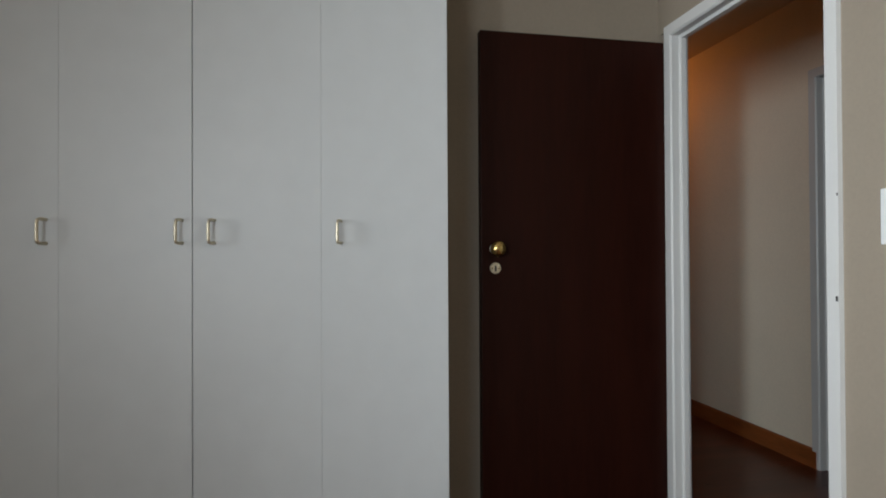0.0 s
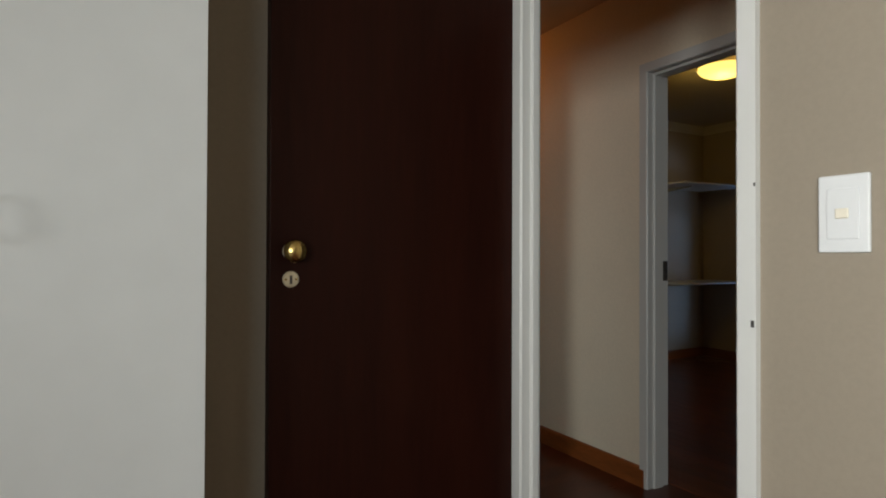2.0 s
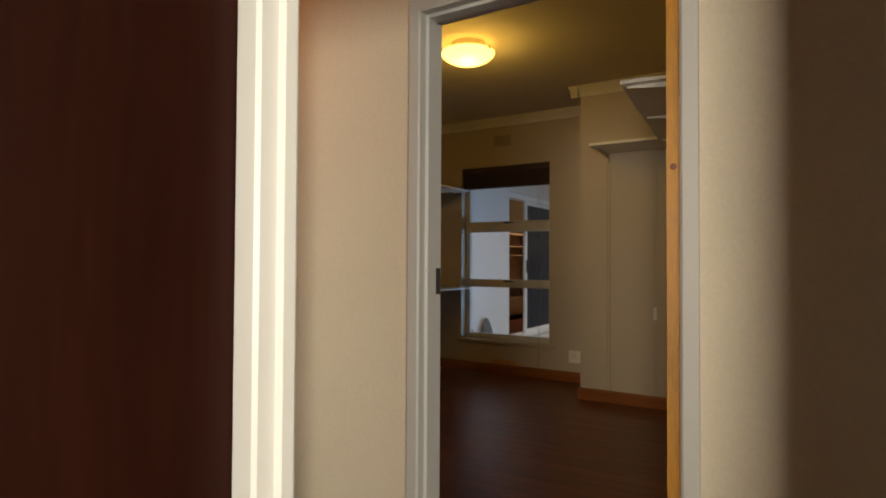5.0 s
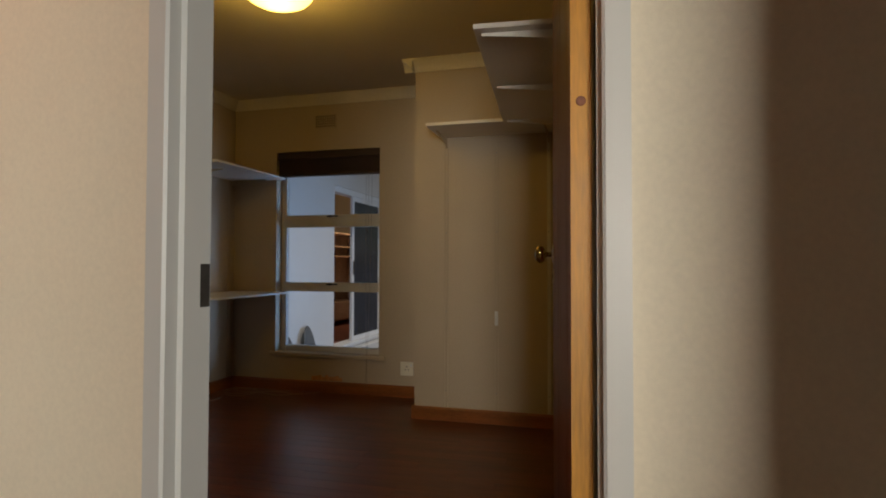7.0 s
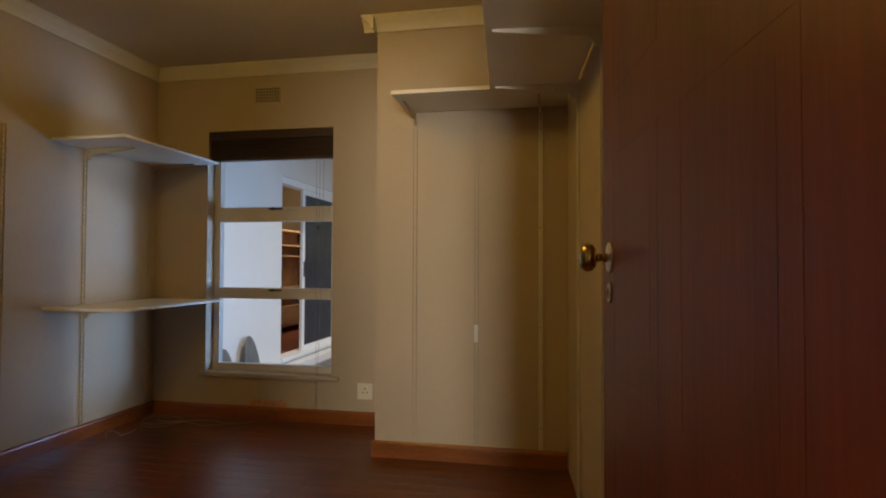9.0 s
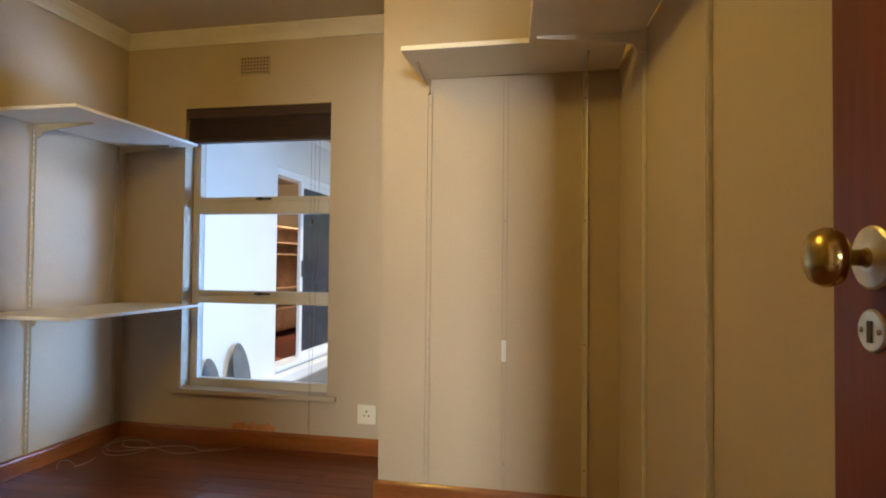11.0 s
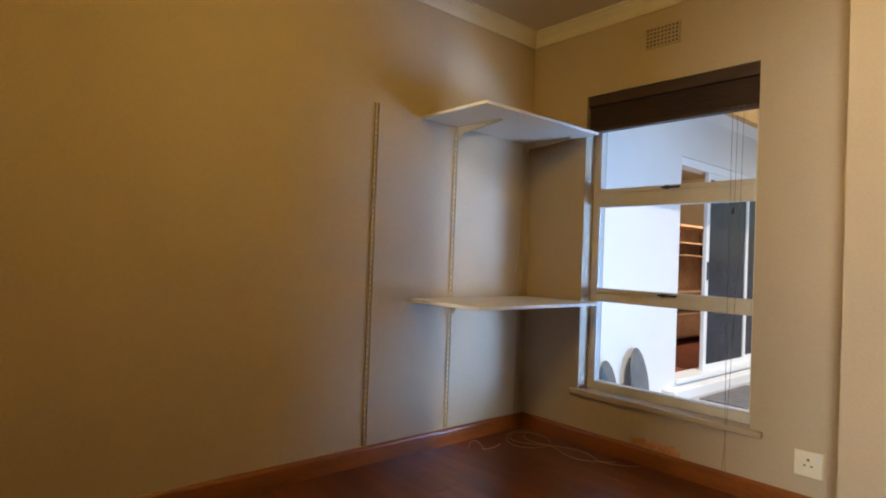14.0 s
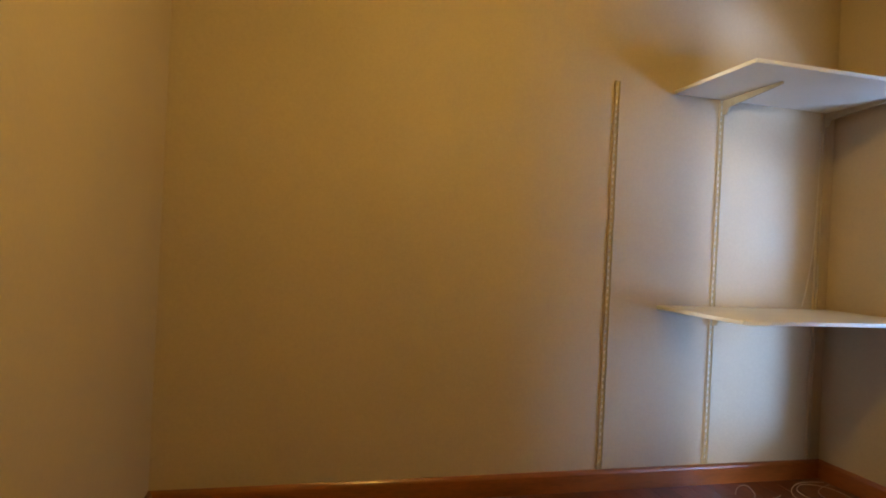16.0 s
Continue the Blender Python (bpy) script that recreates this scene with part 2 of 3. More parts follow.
def tube(points, radius, name, mat, parent=None):
    cu = bpy.data.curves.new(name, "CURVE")
    cu.dimensions, cu.bevel_depth, cu.bevel_resolution = "3D", radius, 2
    sp = cu.splines.new("NURBS")
    sp.points.add(len(points) - 1)
    for p, q in zip(sp.points, points):
        p.co = (*q, 1)
    sp.use_endpoint_u, sp.order_u = True, 3
    tmp = bpy.data.objects.new(name, cu)
    me = bpy.data.meshes.new_from_object(tmp)
    bpy.data.objects.remove(tmp)
    me.materials.append(mat)
    ob = new(name, me)
    if parent:
        ob.parent = parent
    return ob


def structure(name, bm, mat, label, category="wall"):
    return tagged(part(name, bm, mat), label, category, kind="structure")


# ---- structure: floors, walls, ceilings ----
H_A, H_P, H_B = 2.60, 2.54, 2.64
PLAN = [(-2.84, -2.44), (1.29, -2.44), (1.29, -0.94), (2.54, -0.94), (2.54, 1.5), (6.07, 1.5), (6.07, 5.005), (2.54, 5.005), (2.54, 4.54), (1.24, 4.54), (1.24, 2.3), (-2.84, 2.3)]
floor = structure("floor", prism(PLAN, -0.12, 0), FLOOR, "glossy dark red-brown wooden floor running through all rooms", "floor")
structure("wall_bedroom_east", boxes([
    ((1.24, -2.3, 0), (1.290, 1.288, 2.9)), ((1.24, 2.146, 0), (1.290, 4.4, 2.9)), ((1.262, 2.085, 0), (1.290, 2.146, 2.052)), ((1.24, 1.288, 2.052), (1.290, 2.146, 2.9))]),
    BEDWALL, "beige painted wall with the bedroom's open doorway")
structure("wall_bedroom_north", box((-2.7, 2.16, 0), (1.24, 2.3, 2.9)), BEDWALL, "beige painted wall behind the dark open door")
# openings here and in the south wall are assumed, cut for the lamps
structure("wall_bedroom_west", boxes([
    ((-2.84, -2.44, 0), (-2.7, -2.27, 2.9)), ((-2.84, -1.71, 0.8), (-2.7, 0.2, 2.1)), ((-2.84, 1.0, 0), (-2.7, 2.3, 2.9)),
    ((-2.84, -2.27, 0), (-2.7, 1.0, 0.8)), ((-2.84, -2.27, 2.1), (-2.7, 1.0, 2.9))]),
    BEDWALL, "unseen beige painted bedroom wall with two added openings for daylight")
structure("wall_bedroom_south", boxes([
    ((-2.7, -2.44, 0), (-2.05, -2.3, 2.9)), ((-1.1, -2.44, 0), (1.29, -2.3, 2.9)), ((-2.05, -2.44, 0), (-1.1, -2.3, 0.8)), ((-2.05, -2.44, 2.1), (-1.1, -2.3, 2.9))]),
    BEDWALL, "unseen beige painted bedroom wall with one added opening for daylight")
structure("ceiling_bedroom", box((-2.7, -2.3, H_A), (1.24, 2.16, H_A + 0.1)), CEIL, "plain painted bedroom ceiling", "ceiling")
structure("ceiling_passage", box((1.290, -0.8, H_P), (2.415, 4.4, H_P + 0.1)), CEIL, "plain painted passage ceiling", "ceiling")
structure("wall_passage_south", box((1.290, -0.94, 0), (2.54, -0.8, 2.9)), WALL, "plain beige wall closing the passage")
structure("wall_passage_north", box((1.24, 4.4, 0), (2.415, 4.54, 2.9)), WALL, "plain beige wall at the passage's end")
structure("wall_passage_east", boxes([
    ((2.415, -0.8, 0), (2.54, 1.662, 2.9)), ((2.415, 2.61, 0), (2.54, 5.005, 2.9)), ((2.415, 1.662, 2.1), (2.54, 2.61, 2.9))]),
    CREAM, "cream painted passage wall, brightened for daylight, with a white-framed doorway")
structure("wall_study_west", box((2.54, 3.2, 0), (2.85, 5.005, H_B)), WALL, "beige painted projecting wall in the study corner")
structure("wall_study_north", box((2.54, 5.005, -0.12), (6.3, 5.2, 2.9)), WALL, "beige painted study wall with steel shelving strips")
WY0, WY1, WZ0, WZ1 = 3.558, 4.565, 0.337, 2.15
structure("wall_study_east", boxes([
    ((6.07, 1.4, -0.12), (6.3, WY0, 2.9)), ((6.07, WY1, -0.12), (6.3, 5.005, 2.9)), ((6.07, WY0, -0.12), (6.3, WY1, WZ0)), ((6.07, WY0, WZ1), (6.3, WY1, 2.9))]),
    WALL, "beige painted study wall with a tall window opening")
structure("wall_study_pier", box((5.455, 1.72, 0), (6.07, 3.032, H_B)), WALL, "beige painted projecting pier with shelving strips")
structure("wall_study_south", prism([(2.54, 1.648), (5.455, 1.90), (5.455, 1.5), (2.54, 1.5)], 0, 2.9), WALL, "beige painted study wall with shelving strips")
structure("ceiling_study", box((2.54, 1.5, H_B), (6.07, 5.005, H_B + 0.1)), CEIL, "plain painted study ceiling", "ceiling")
# unseen slab added to keep sky light off the rooms below
structure("roof", box((-3.4, -3.3, 2.9), (6.45, 5.4, 3.05)), CEIL, "unseen flat roof slab added over the house to block the sky", "roof")

CORN = [(0, H_B - 0.082), (0.012, H_B - 0.082), (0.018, H_B - 0.066), (0.035, H_B - 0.045), (0.058, H_B - 0.026), (0.072, H_B - 0.012), (0.08, H_B - 0.012), (0.08, H_B), (0, H_B)]
for a, b, n in (((2.85, 5.004), (6.069, 5.004), (0, -1)), ((6.069, 5.004), (6.069, 3.033), (-1, 0)), ((6.069, 3.033), (5.375, 3.033), (0, 1)),
                ((5.454, 3.112), (5.454, 1.9), (-1, 0)), ((2.851, 5.004), (2.851, 3.2), (1, 0))):
    structure("cornice", swept(CORN, a, b, n), CORNICE, "white plaster cove cornice under the ceiling", "cornice")
SK = [(0, 0), (0.018, 0), (0.018, 0.082), (0.015, 0.092), (0.008, 0.1), (0, 0.1)]
for a, b, n in (((2.85, 5.004), (6.069, 5.004), (0, -1)), ((6.069, 5.004), (6.069, 3.033), (-1, 0)), ((6.069, 3.033), (5.437, 3.033), (0, 1)),
                ((5.454, 3.05), (5.454, 1.905), (-1, 0)), ((2.851, 5.004), (2.851, 3.2), (1, 0)),
                ((2.414, 4.4), (2.414, 2.605), (-1, 0)), ((2.414, 1.645), (2.414, -0.8), (-1, 0)), ((1.239, 1.27), (1.239, -2.3), (-1, 0)), ((0.27, 2.159), (1.239, 2.159), (0, -1))):
    structure("baseboard", swept(SK, a, b, n), SKIRT, "varnished orange-brown wooden skirting board", "skirting board")


# ---- door frames ----
def door_frame(name, profile, lo, hi, top, label):
    """A steel frame: plan profile points (x, reach into the opening) for both jambs, and the head between."""
    f = thing(name, label=label, category="door frame", kind="structure")
    for side, y in ((1, lo), (-1, hi)):
        bm = bmesh.new()
        low = [bm.verts.new((x, y + side * r, 0)) for x, r in profile]
        up = [bm.verts.new((x, y + side * r, top - r)) for x, r in profile]
        n = len(profile)
        for i in range(n):
            bm.faces.new((low[i], low[(i + 1) % n], up[(i + 1) % n], up[i]))
        bm.faces.new(low)
        bm.faces.new(up)
        part("jamb", bm, ENAMEL, f)
    bm = bmesh.new()
    ends = [[bm.verts.new((x, y + side * r, top - r)) for x, r in profile] for side, y in ((1, lo), (-1, hi))]
    for i in range(n):
        bm.faces.new((ends[0][i], ends[0][(i + 1) % n], ends[1][(i + 1) % n], ends[1][i]))
    bm.faces.new(ends[0])
    bm.faces.new(ends[1])
    part("head", bm, ENAMEL, f)
    return f


# profile: from the outer lip on one face round to the other
FRAME_A = [(1.225, 0), (1.225, 0.040), (1.231, 0.046), (1.262, 0.046), (1.266, 0.058), (1.288, 0.058), (1.292, 0.050), (1.302, 0.046), (1.302, 0)]
frame_a = door_frame("door_frame_1", FRAME_A, 1.272, 2.096, 2.062, "white gloss-painted steel door frame with chipped paint")
FRAME_B = [(2.398, 0), (2.398, 0.042), (2.404, 0.048), (2.440, 0.048), (2.446, 0.058), (2.500, 0.058), (2.503, 0.048), (2.548, 0.048), (2.555, 0.040), (2.555, 0)]
frame_b = door_frame("door_frame_2", FRAME_B, 1.645, 2.632, 2.116, "white gloss-painted steel door frame of the study")


def strike(parent, x0, x1, y, z, d):
    part("strike_plate", box((x0, y, z - 0.05), (x1, y + d, z + 0.05), 0.001), CHIP, parent, "dark worn steel strike plate")


strike(frame_a, 1.235, 1.265, 1.3175, 1.08, 0.003)
strike(frame_b, 2.510, 2.544, 2.5855, 1.08, -0.004)
for y, z, s in ((1.279, 1.02, 0.007), (1.2745, 1.30, 0.004)):
    part("paint_chip", box((1.2235, y - s / 2, z - s), (1.2255, y + s / 2, z + s), 0.0006), CHIP, frame_a, "small chip in the paint")


# ---- doors ----
def knob_set(parent, x, y, z, side, rose_r=0.033):
    """A turned brass knob on its rose, and a keyhole plate below; side: +1 or -1 along the leaf's y."""
    m = Matrix.Translation((x, y, z)) @ Matrix.Rotation(-side * math.pi / 2, 4, "X")
    knob = part("knob", lathe([(0.012, 0.004), (0.009, 0.010), (0.008, 0.022), (0.010, 0.028), (0.020, 0.031), (0.028, 0.037), (0.0305, 0.044), (0.0305, 0.048), (0.027, 0.056), (0.019, 0.061), (0.010, 0.064), (0.002, 0.065)], m=m), BRASS, parent, "brass turned door knob", True)
    rose = part("rose", lathe([(rose_r, 0), (rose_r, 0.002), (rose_r - 0.003, 0.004), (0.014, 0.007), (0.008, 0.007)], m=m), PALEBRASS, knob, "round pale brass rose")
    m2 = Matrix.Translation((x, y, z - 0.074)) @ Matrix.Rotation(-side * math.pi / 2, 4, "X")
    plate = part("keyhole_plate", lathe([(0.022, 0), (0.022, 0.002), (0.020, 0.0035), (0.004, 0.004)], m=m2), PALEBRASS, parent, "round pale brass keyhole plate")
    f = y + side * 0.0042
    part("keyhole", boxes([((x - 0.0035, f - 0.001, z - 0.086), (x + 0.0035, f + 0.001, z - 0.064))]), CHIP, plate)
    for dx in (-0.014, 0.014):
        part("screw", lathe([(0.003, 0), (0.003, 0.0048), (0.001, 0.0052)], 10, m=m2 @ Matrix.Translation((dx, 0, 0))), BRASS, plate)


def moulding_ring(x0, x1, z0, z1, y, side, w=0.008, d=0.0004):
    """A raised rectangular moulding with a fielded panel inside."""
    bm = bmesh.new()
    for lo, hi in (((x0, z0), (x1, z0 + w)), ((x0, z1 - w), (x1, z1)), ((x0, z0 + w), (x0 + w, z1 - w)), ((x1 - w, z0 + w), (x1, z1 - w))):
        box((lo[0], min(y, y + side * d), lo[1]), (hi[0], max(y, y + side * d), hi[1]), 0, bm)
    e = w + 0.035
    box((x0 + e, min(y, y + side * d * 0.8), z0 + e), (x1 - e, max(y, y + side * d * 0.8), z1 - e), 0, bm)
    return bm


# bedroom door: hinged on the far jamb, swung open flat to the wall; x runs from the hinge to the free edge
door_1 = thing("door_1", (1.253, 2.099, 0), 180.6, "dark brown-black stained flush door standing wide open", "door")
part("leaf", box((0, -0.04, 0.006), (0.80, 0, 2.003), 0.002), DARKDOOR, door_1)
knob_set(door_1, 0.745, 0.0, 1.165, 1, 0.022)
for z in (0.25, 1.75):
    part("hinge", lathe([(0.006, z - 0.05), (0.006, z + 0.05)], 12, m=Matrix.Translation((0.002, 0.004, 0))), ENAMEL, door_1, "white painted steel hinge")

# study door: dark panelled face, raw pine edge at the hinge
door_2 = thing("door_2", (2.512, 1.752, 0), 6.7, "red-brown stained panelled door standing wide open", "door")
part("leaf", box((0.004, -0.04, 0.006), (0.935, 0, 2.03), 0.002), REDDOOR, door_2)
edge = part("pine_edge", box((0.0, -0.04, 0.006), (0.004, 0, 2.03)), PINE, door_2, "raw orange pine hinge edge")
part("knot", lathe([(0.010, 0), (0.008, 0.0012)], 14, m=Matrix.Translation((0.0, -0.02, 1.445)) @ Matrix.Rotation(-math.pi / 2, 4, "Y")), KNOT, edge, "dark knot in the pine")
for z0, z1 in ((0.22, 0.80), (0.92, 1.38), (1.50, 1.90)):
    for x0, x1 in ((0.11, 0.42), (0.52, 0.83)):
        part("panel", moulding_ring(x0, x1, z0, z1, 0.0, 1), REDDOOR, door_2)
knob_set(door_2, 0.865, 0.0, 1.165, 1)
for z in (0.25, 1.75):
    part("hinge", lathe([(0.006, z - 0.05), (0.006, z + 0.05)], 12, m=Matrix.Translation((-0.004, -0.044, 0))), STEEL, door_2)

# ---- built-in cupboard ----
cupboard = thing("built_in_cupboard", (0, 1.782, 0), 0, "off-white painted built-in cupboard with pale metal handles", "cupboard")
part("body", boxes([((-2.69, 0.022, 0), (0.264, 0.376, 0.06)), ((-2.69, 0.022, 2.55), (0.264, 0.376, 2.599)), ((0.246, 0.021, 0.06), (0.264, 0.376, 2.55)), ((-2.69, 0.36, 0.06), (0.246, 0.376, 2.55))]), LAMINATE, cupboard)
SEAMS = [-2.69, -2.32, -1.96, -1.60, -1.238, -0.875, -0.513, -0.136, 0.2635]
HANDLE_AT = {5: -0.553, 6: -0.462, 7: -0.088, 4: -0.918, 3: -1.28, 2: -1.92, 1: -2.0, 0: -2.36}


def pull_handle(x, parent):
    """A D-shaped bar handle with square bends."""
    h = tube([(x + 0.012, 0, 1.250), (x + 0.008, -0.014, 1.251), (x + 0.002, -0.026, 1.250), (x, -0.030, 1.244), (x, -0.030, 1.216), (x, -0.030, 1.188), (x + 0.002, -0.026, 1.182), (x + 0.008, -0.014, 1.181), (x + 0.012, 0, 1.182)], 0.0048, "handle", PALEBRASS, parent)
    return tagged(h, "pale brass D-shaped pull handle")


for i, (a, b) in enumerate(zip(SEAMS, SEAMS[1:])):
    ga, gb = (0.0012 if abs(e + 0.513) < 0.01 else 0.0002 for e in (a, b))
    d = part("cupboard_door", box((a + ga, 0.0, 0.064), (b - gb, 0.0195, 2.546), 0.0005), LAMINATE, cupboard)
    pull_handle(HANDLE_AT[i], d)
# dark strip stands for the shade in the widest gap between doors
part("seam_shadow_strip", box((-0.515, 0.0195, 0.064), (-0.511, 0.021, 2.546)), SLOT, cupboard, "dark strip painting the shade behind the widest door gap")

# ---- light switch in the bedroom ----
sw = thing("light_switch", (1.24, 1.115, 1.232), 0, "white plastic one-lever light switch on the wall", "light switch")
part("plate", box((-0.009, -0.042, -0.069), (0, 0.042, 0.069), 0.003), PLASTIC, sw)
part("insert", box((-0.0115, -0.026, -0.045), (-0.008, 0.026, 0.045), 0.001), PLASTIC, sw)
part("rocker", box((-0.0145, -0.011, -0.009), (-0.011, 0.011, 0.009), 0.002), SOCKETP, sw, "small grey rocker")


# ---- study: window ----
window = thing("window_1", label="grey-beige aluminium window of three stacked panes", category="window", kind="structure")
FX0, FX1 = 6.165, 6.215
GY0, GY1 = 3.60, 4.513
part("frame", boxes([((FX0, GY1, WZ0), (FX1, WY1, WZ1)), ((FX0, WY0, WZ0), (FX1, GY0, WZ1)), ((FX0, GY0, WZ0), (FX1, GY1, 0.39)), ((FX0, GY0, 2.10), (FX1, GY1, WZ1))], 0.004), ALU, window)
for z0, z1 in ((0.883, 0.966), (1.468, 1.580)):
    t = part("transom", boxes([((FX0 - 0.006, GY0, z0), (FX1, GY1, z1))], 0.004), ALU, window)
    part("sash_rail", boxes([((FX0 - 0.014, GY0, z1 - 0.03), (FX0 - 0.004, GY1, z1 - 0.002))], 0.003), ALU, t)
    c = part("window_catch", boxes([((FX0 - 0.026, 3.99, z1 - 0.022), (FX0 - 0.012, 4.10, z1 - 0.010)), ((FX0 - 0.036, 4.05, z1 - 0.026), (FX0 - 0.010, 4.075, z1 - 0.006))], 0.003), BLACK, window, "black window catch")
for z0, z1 in ((0.39, 0.883), (0.966, 1.468), (1.58, 2.10)):
    p = part("pane", box((6.188, GY0, z0), (6.192, GY1, z1)), GLASS, window)
    p.visible_shadow = False
part("window_sill", box((6.045, WY0 - 0.06, WZ0 - 0.03), (6.16, WY1 + 0.05, WZ0 + 0.003), 0.006), WALL, window, "cream painted window sill")

blind = thing("wooden_blind", label="dark brown blind drawn up under the window head", category="blind")
part("headrail", box((6.078, WY0 + 0.004, 2.085), (6.155, WY1 - 0.004, 2.148), 0.003), BLIND, blind)
for i in range(14):
    z = 1.952 + i * 0.0093
    part("slat", box((6.088 + 0.002 * (i % 3), WY0 + 0.012, z), (6.142 + 0.002 * (i % 3), WY1 - 0.012, z + 0.0066), 0.001, seg=1), BLIND, blind)
part("bottom_rail", box((6.088, WY0 + 0.010, 1.928), (6.142, WY1 - 0.010, 1.950), 0.003), BLIND, blind)
for dy, z1, w in ((0.0, 0.05, 0.02), (0.03, 1.42, 0.004), (0.055, 0.03, -0.02)):
    tube([(6.084, 3.635 + dy, 1.96), (6.082, 3.635 + dy, 1.5), (6.05 if z1 < 1 else 6.08, 3.635 + dy + w, max(z1, 0.3)), (6.036 if z1 < 1 else 6.08, 3.635 + dy + 2 * w, z1)], 0.0011, "pull_cord", CORD, blind)
part("cord_toggle", lathe([(0.003, 0), (0.007, 0.01), (0.005, 0.03), (0.002, 0.034)], 12, m=Matrix.Translation((6.08, 3.673, 1.395))), BLACK, blind)

# ---- study: airbrick, socket, orange mark ----
ab = thing("air_vent", label="beige painted airbrick with rows of square holes", category="air vent")
bm = bmesh.new()
NY, NZ = 9, 5
y0, y1, z0, z1 = 3.981, 4.175, 2.353, 2.463
cy, cz = (y1 - y0) / NY, (z1 - z0) / NZ
for i in range(NY + 1):
    box((6.058, y0 + i * cy - 0.0042, z0 - 0.004), (6.0695, y0 + i * cy + 0.0042, z1 + 0.004), 0, bm)
for k in range(NZ + 1):
    box((6.0585, y0, z0 + k * cz - 0.0042), (6.0695, y1, z0 + k * cz + 0.0042), 0, bm)
part("grille", bm, WALL, ab)
# black sheet paints the shade inside the vent holes
part("vent_hole_shade", box((6.067, y0, z0), (6.0698, y1, z1)), BLACK, ab, "black sheet standing in for the shade inside the vent")

so = thing("wall_socket", (6.07, 3.30, 0.246), 0, "ivory plastic three-pin wall socket above the skirting", "wall socket")
part("plate", box((-0.010, -0.058, -0.058), (0, 0.058, 0.058), 0.003), SOCKETP, so)
for dy, dz, s in ((0.0, 0.018, 0.006), (-0.014, -0.008, 0.005), (0.014, -0.008, 0.005)):
    part("pin_hole", lathe([(s, 0), (s, 0.0008)], 14, m=Matrix.Translation((-0.0102, dy, dz)) @ Matrix.Rotation(-math.pi / 2, 4, "Y")), SLOT, so)
part("switch", box((-0.0135, -0.046, 0.018), (-0.0095, -0.030, 0.042), 0.0015), PLASTIC, so)

mark = bmesh.new()
for i in range(9):
    ya = 3.90 + i * 0.033
    box((6.0675, ya, 0.102), (6.0692, ya + 0.031, 0.134 + 0.018 * math.sin(i * 1.9) ** 2), 0, mark)
tagged(part("wall_mark", mark, PATCH), "uneven orange mark on the wall above the skirting", "wall mark")

# ---- study: ceiling lamp ----
lamp = thing("ceiling_lamp", (4.08, 3.35, H_B), 0, "round lit frosted-glass ceiling lamp with warm yellow light", "ceiling lamp")
part("base", lathe([(0.10, -0.060), (0.115, -0.055), (0.115, 0)]), CEIL, lamp)
shade = part("shade", lathe([(0.012, -0.140), (0.06, -0.137), (0.115, -0.124), (0.158, -0.102), (0.178, -0.080), (0.183, -0.066)], 40), LAMPGLASS, lamp, "glowing frosted glass bowl", True)
shade.visible_shadow = False
for a in (20, 140, 260):
    part("clip", box((0.172, -0.006, -0.078), (0.192, 0.006, -0.056), 0.002), BRASS, lamp).matrix_basis = Matrix.Rotation(radians(a), 4, "Z")


# ---- study: shelving ----
def upright(name, x, y, z0, z1, turn, mat, slots, label, group):
    """A slotted steel strip fixed to a wall; it faces its own -y."""
    u = thing(name, (x, y, 0), turn, label, "shelf upright", group)
    part("strip", prism([(-0.012, 0), (0.012, 0), (0.012, -0.011), (0.0095, -0.011), (0.0095, -0.003), (-0.0095, -0.003), (-0.0095, -0.011), (-0.012, -0.011)], z0, z1), mat, u)
    for k in range(4):
        z = z0 + 0.12 + k * (z1 - z0 - 0.24) / 3
        part("screw", lathe([(0.0045, 0), (0.0045, 0.001), (0.002, 0.0025)], 12, m=Matrix.Translation((0, -0.0032, z)) @ Matrix.Rotation(math.pi / 2, 4, "X")), STEEL, u, "small steel screw")
    if slots:
        bm = bmesh.new()
        z = z0 + 0.03
        while z < z1 - 0.03:
            box((-0.0042, -0.0036, z), (0.0042, -0.0031, z + 0.016), 0, bm)
            z += 0.032
        tagged(part("slot_row", bm, slots, u), kind="stuff")
    return u


def bracket(parent, x, z, depth, mat, name="bracket"):
    """A tapered pressed-steel shelf bracket in the parent's frame, reaching along -y."""
    bm = bmesh.new()
    pts = [(-0.006, z), (-depth, z), (-depth, z - 0.010), (-0.05, z - 0.040), (-0.03, z - 0.072), (-0.006, z - 0.072)]
    sides = [[bm.verts.new((x + dx, y, zz)) for y, zz in pts] for dx in (-0.0045, 0.0045)]
    n = len(pts)
    for i in range(n):
        bm.faces.new((sides[0][i], sides[0][(i + 1) % n], sides[1][(i + 1) % n], sides[1][i]))
    bm.faces.new(sides[0])
    bm.faces.new(sides[1])
    return part(name, bm, mat, parent)


def board(name, lo, hi, place, turn, label, group):
    s = thing(name, place, turn, label, "shelf", group)
    part("board", box(lo, hi, 0.003), SHELF, s)
    part("edging", box((lo[0] + 0.004, lo[1] - 0.0025, lo[2] + 0.001), (hi[0] - 0.004, lo[1] - 0.0002, hi[2] - 0.001), 0.001), SHELF, s)
    return s


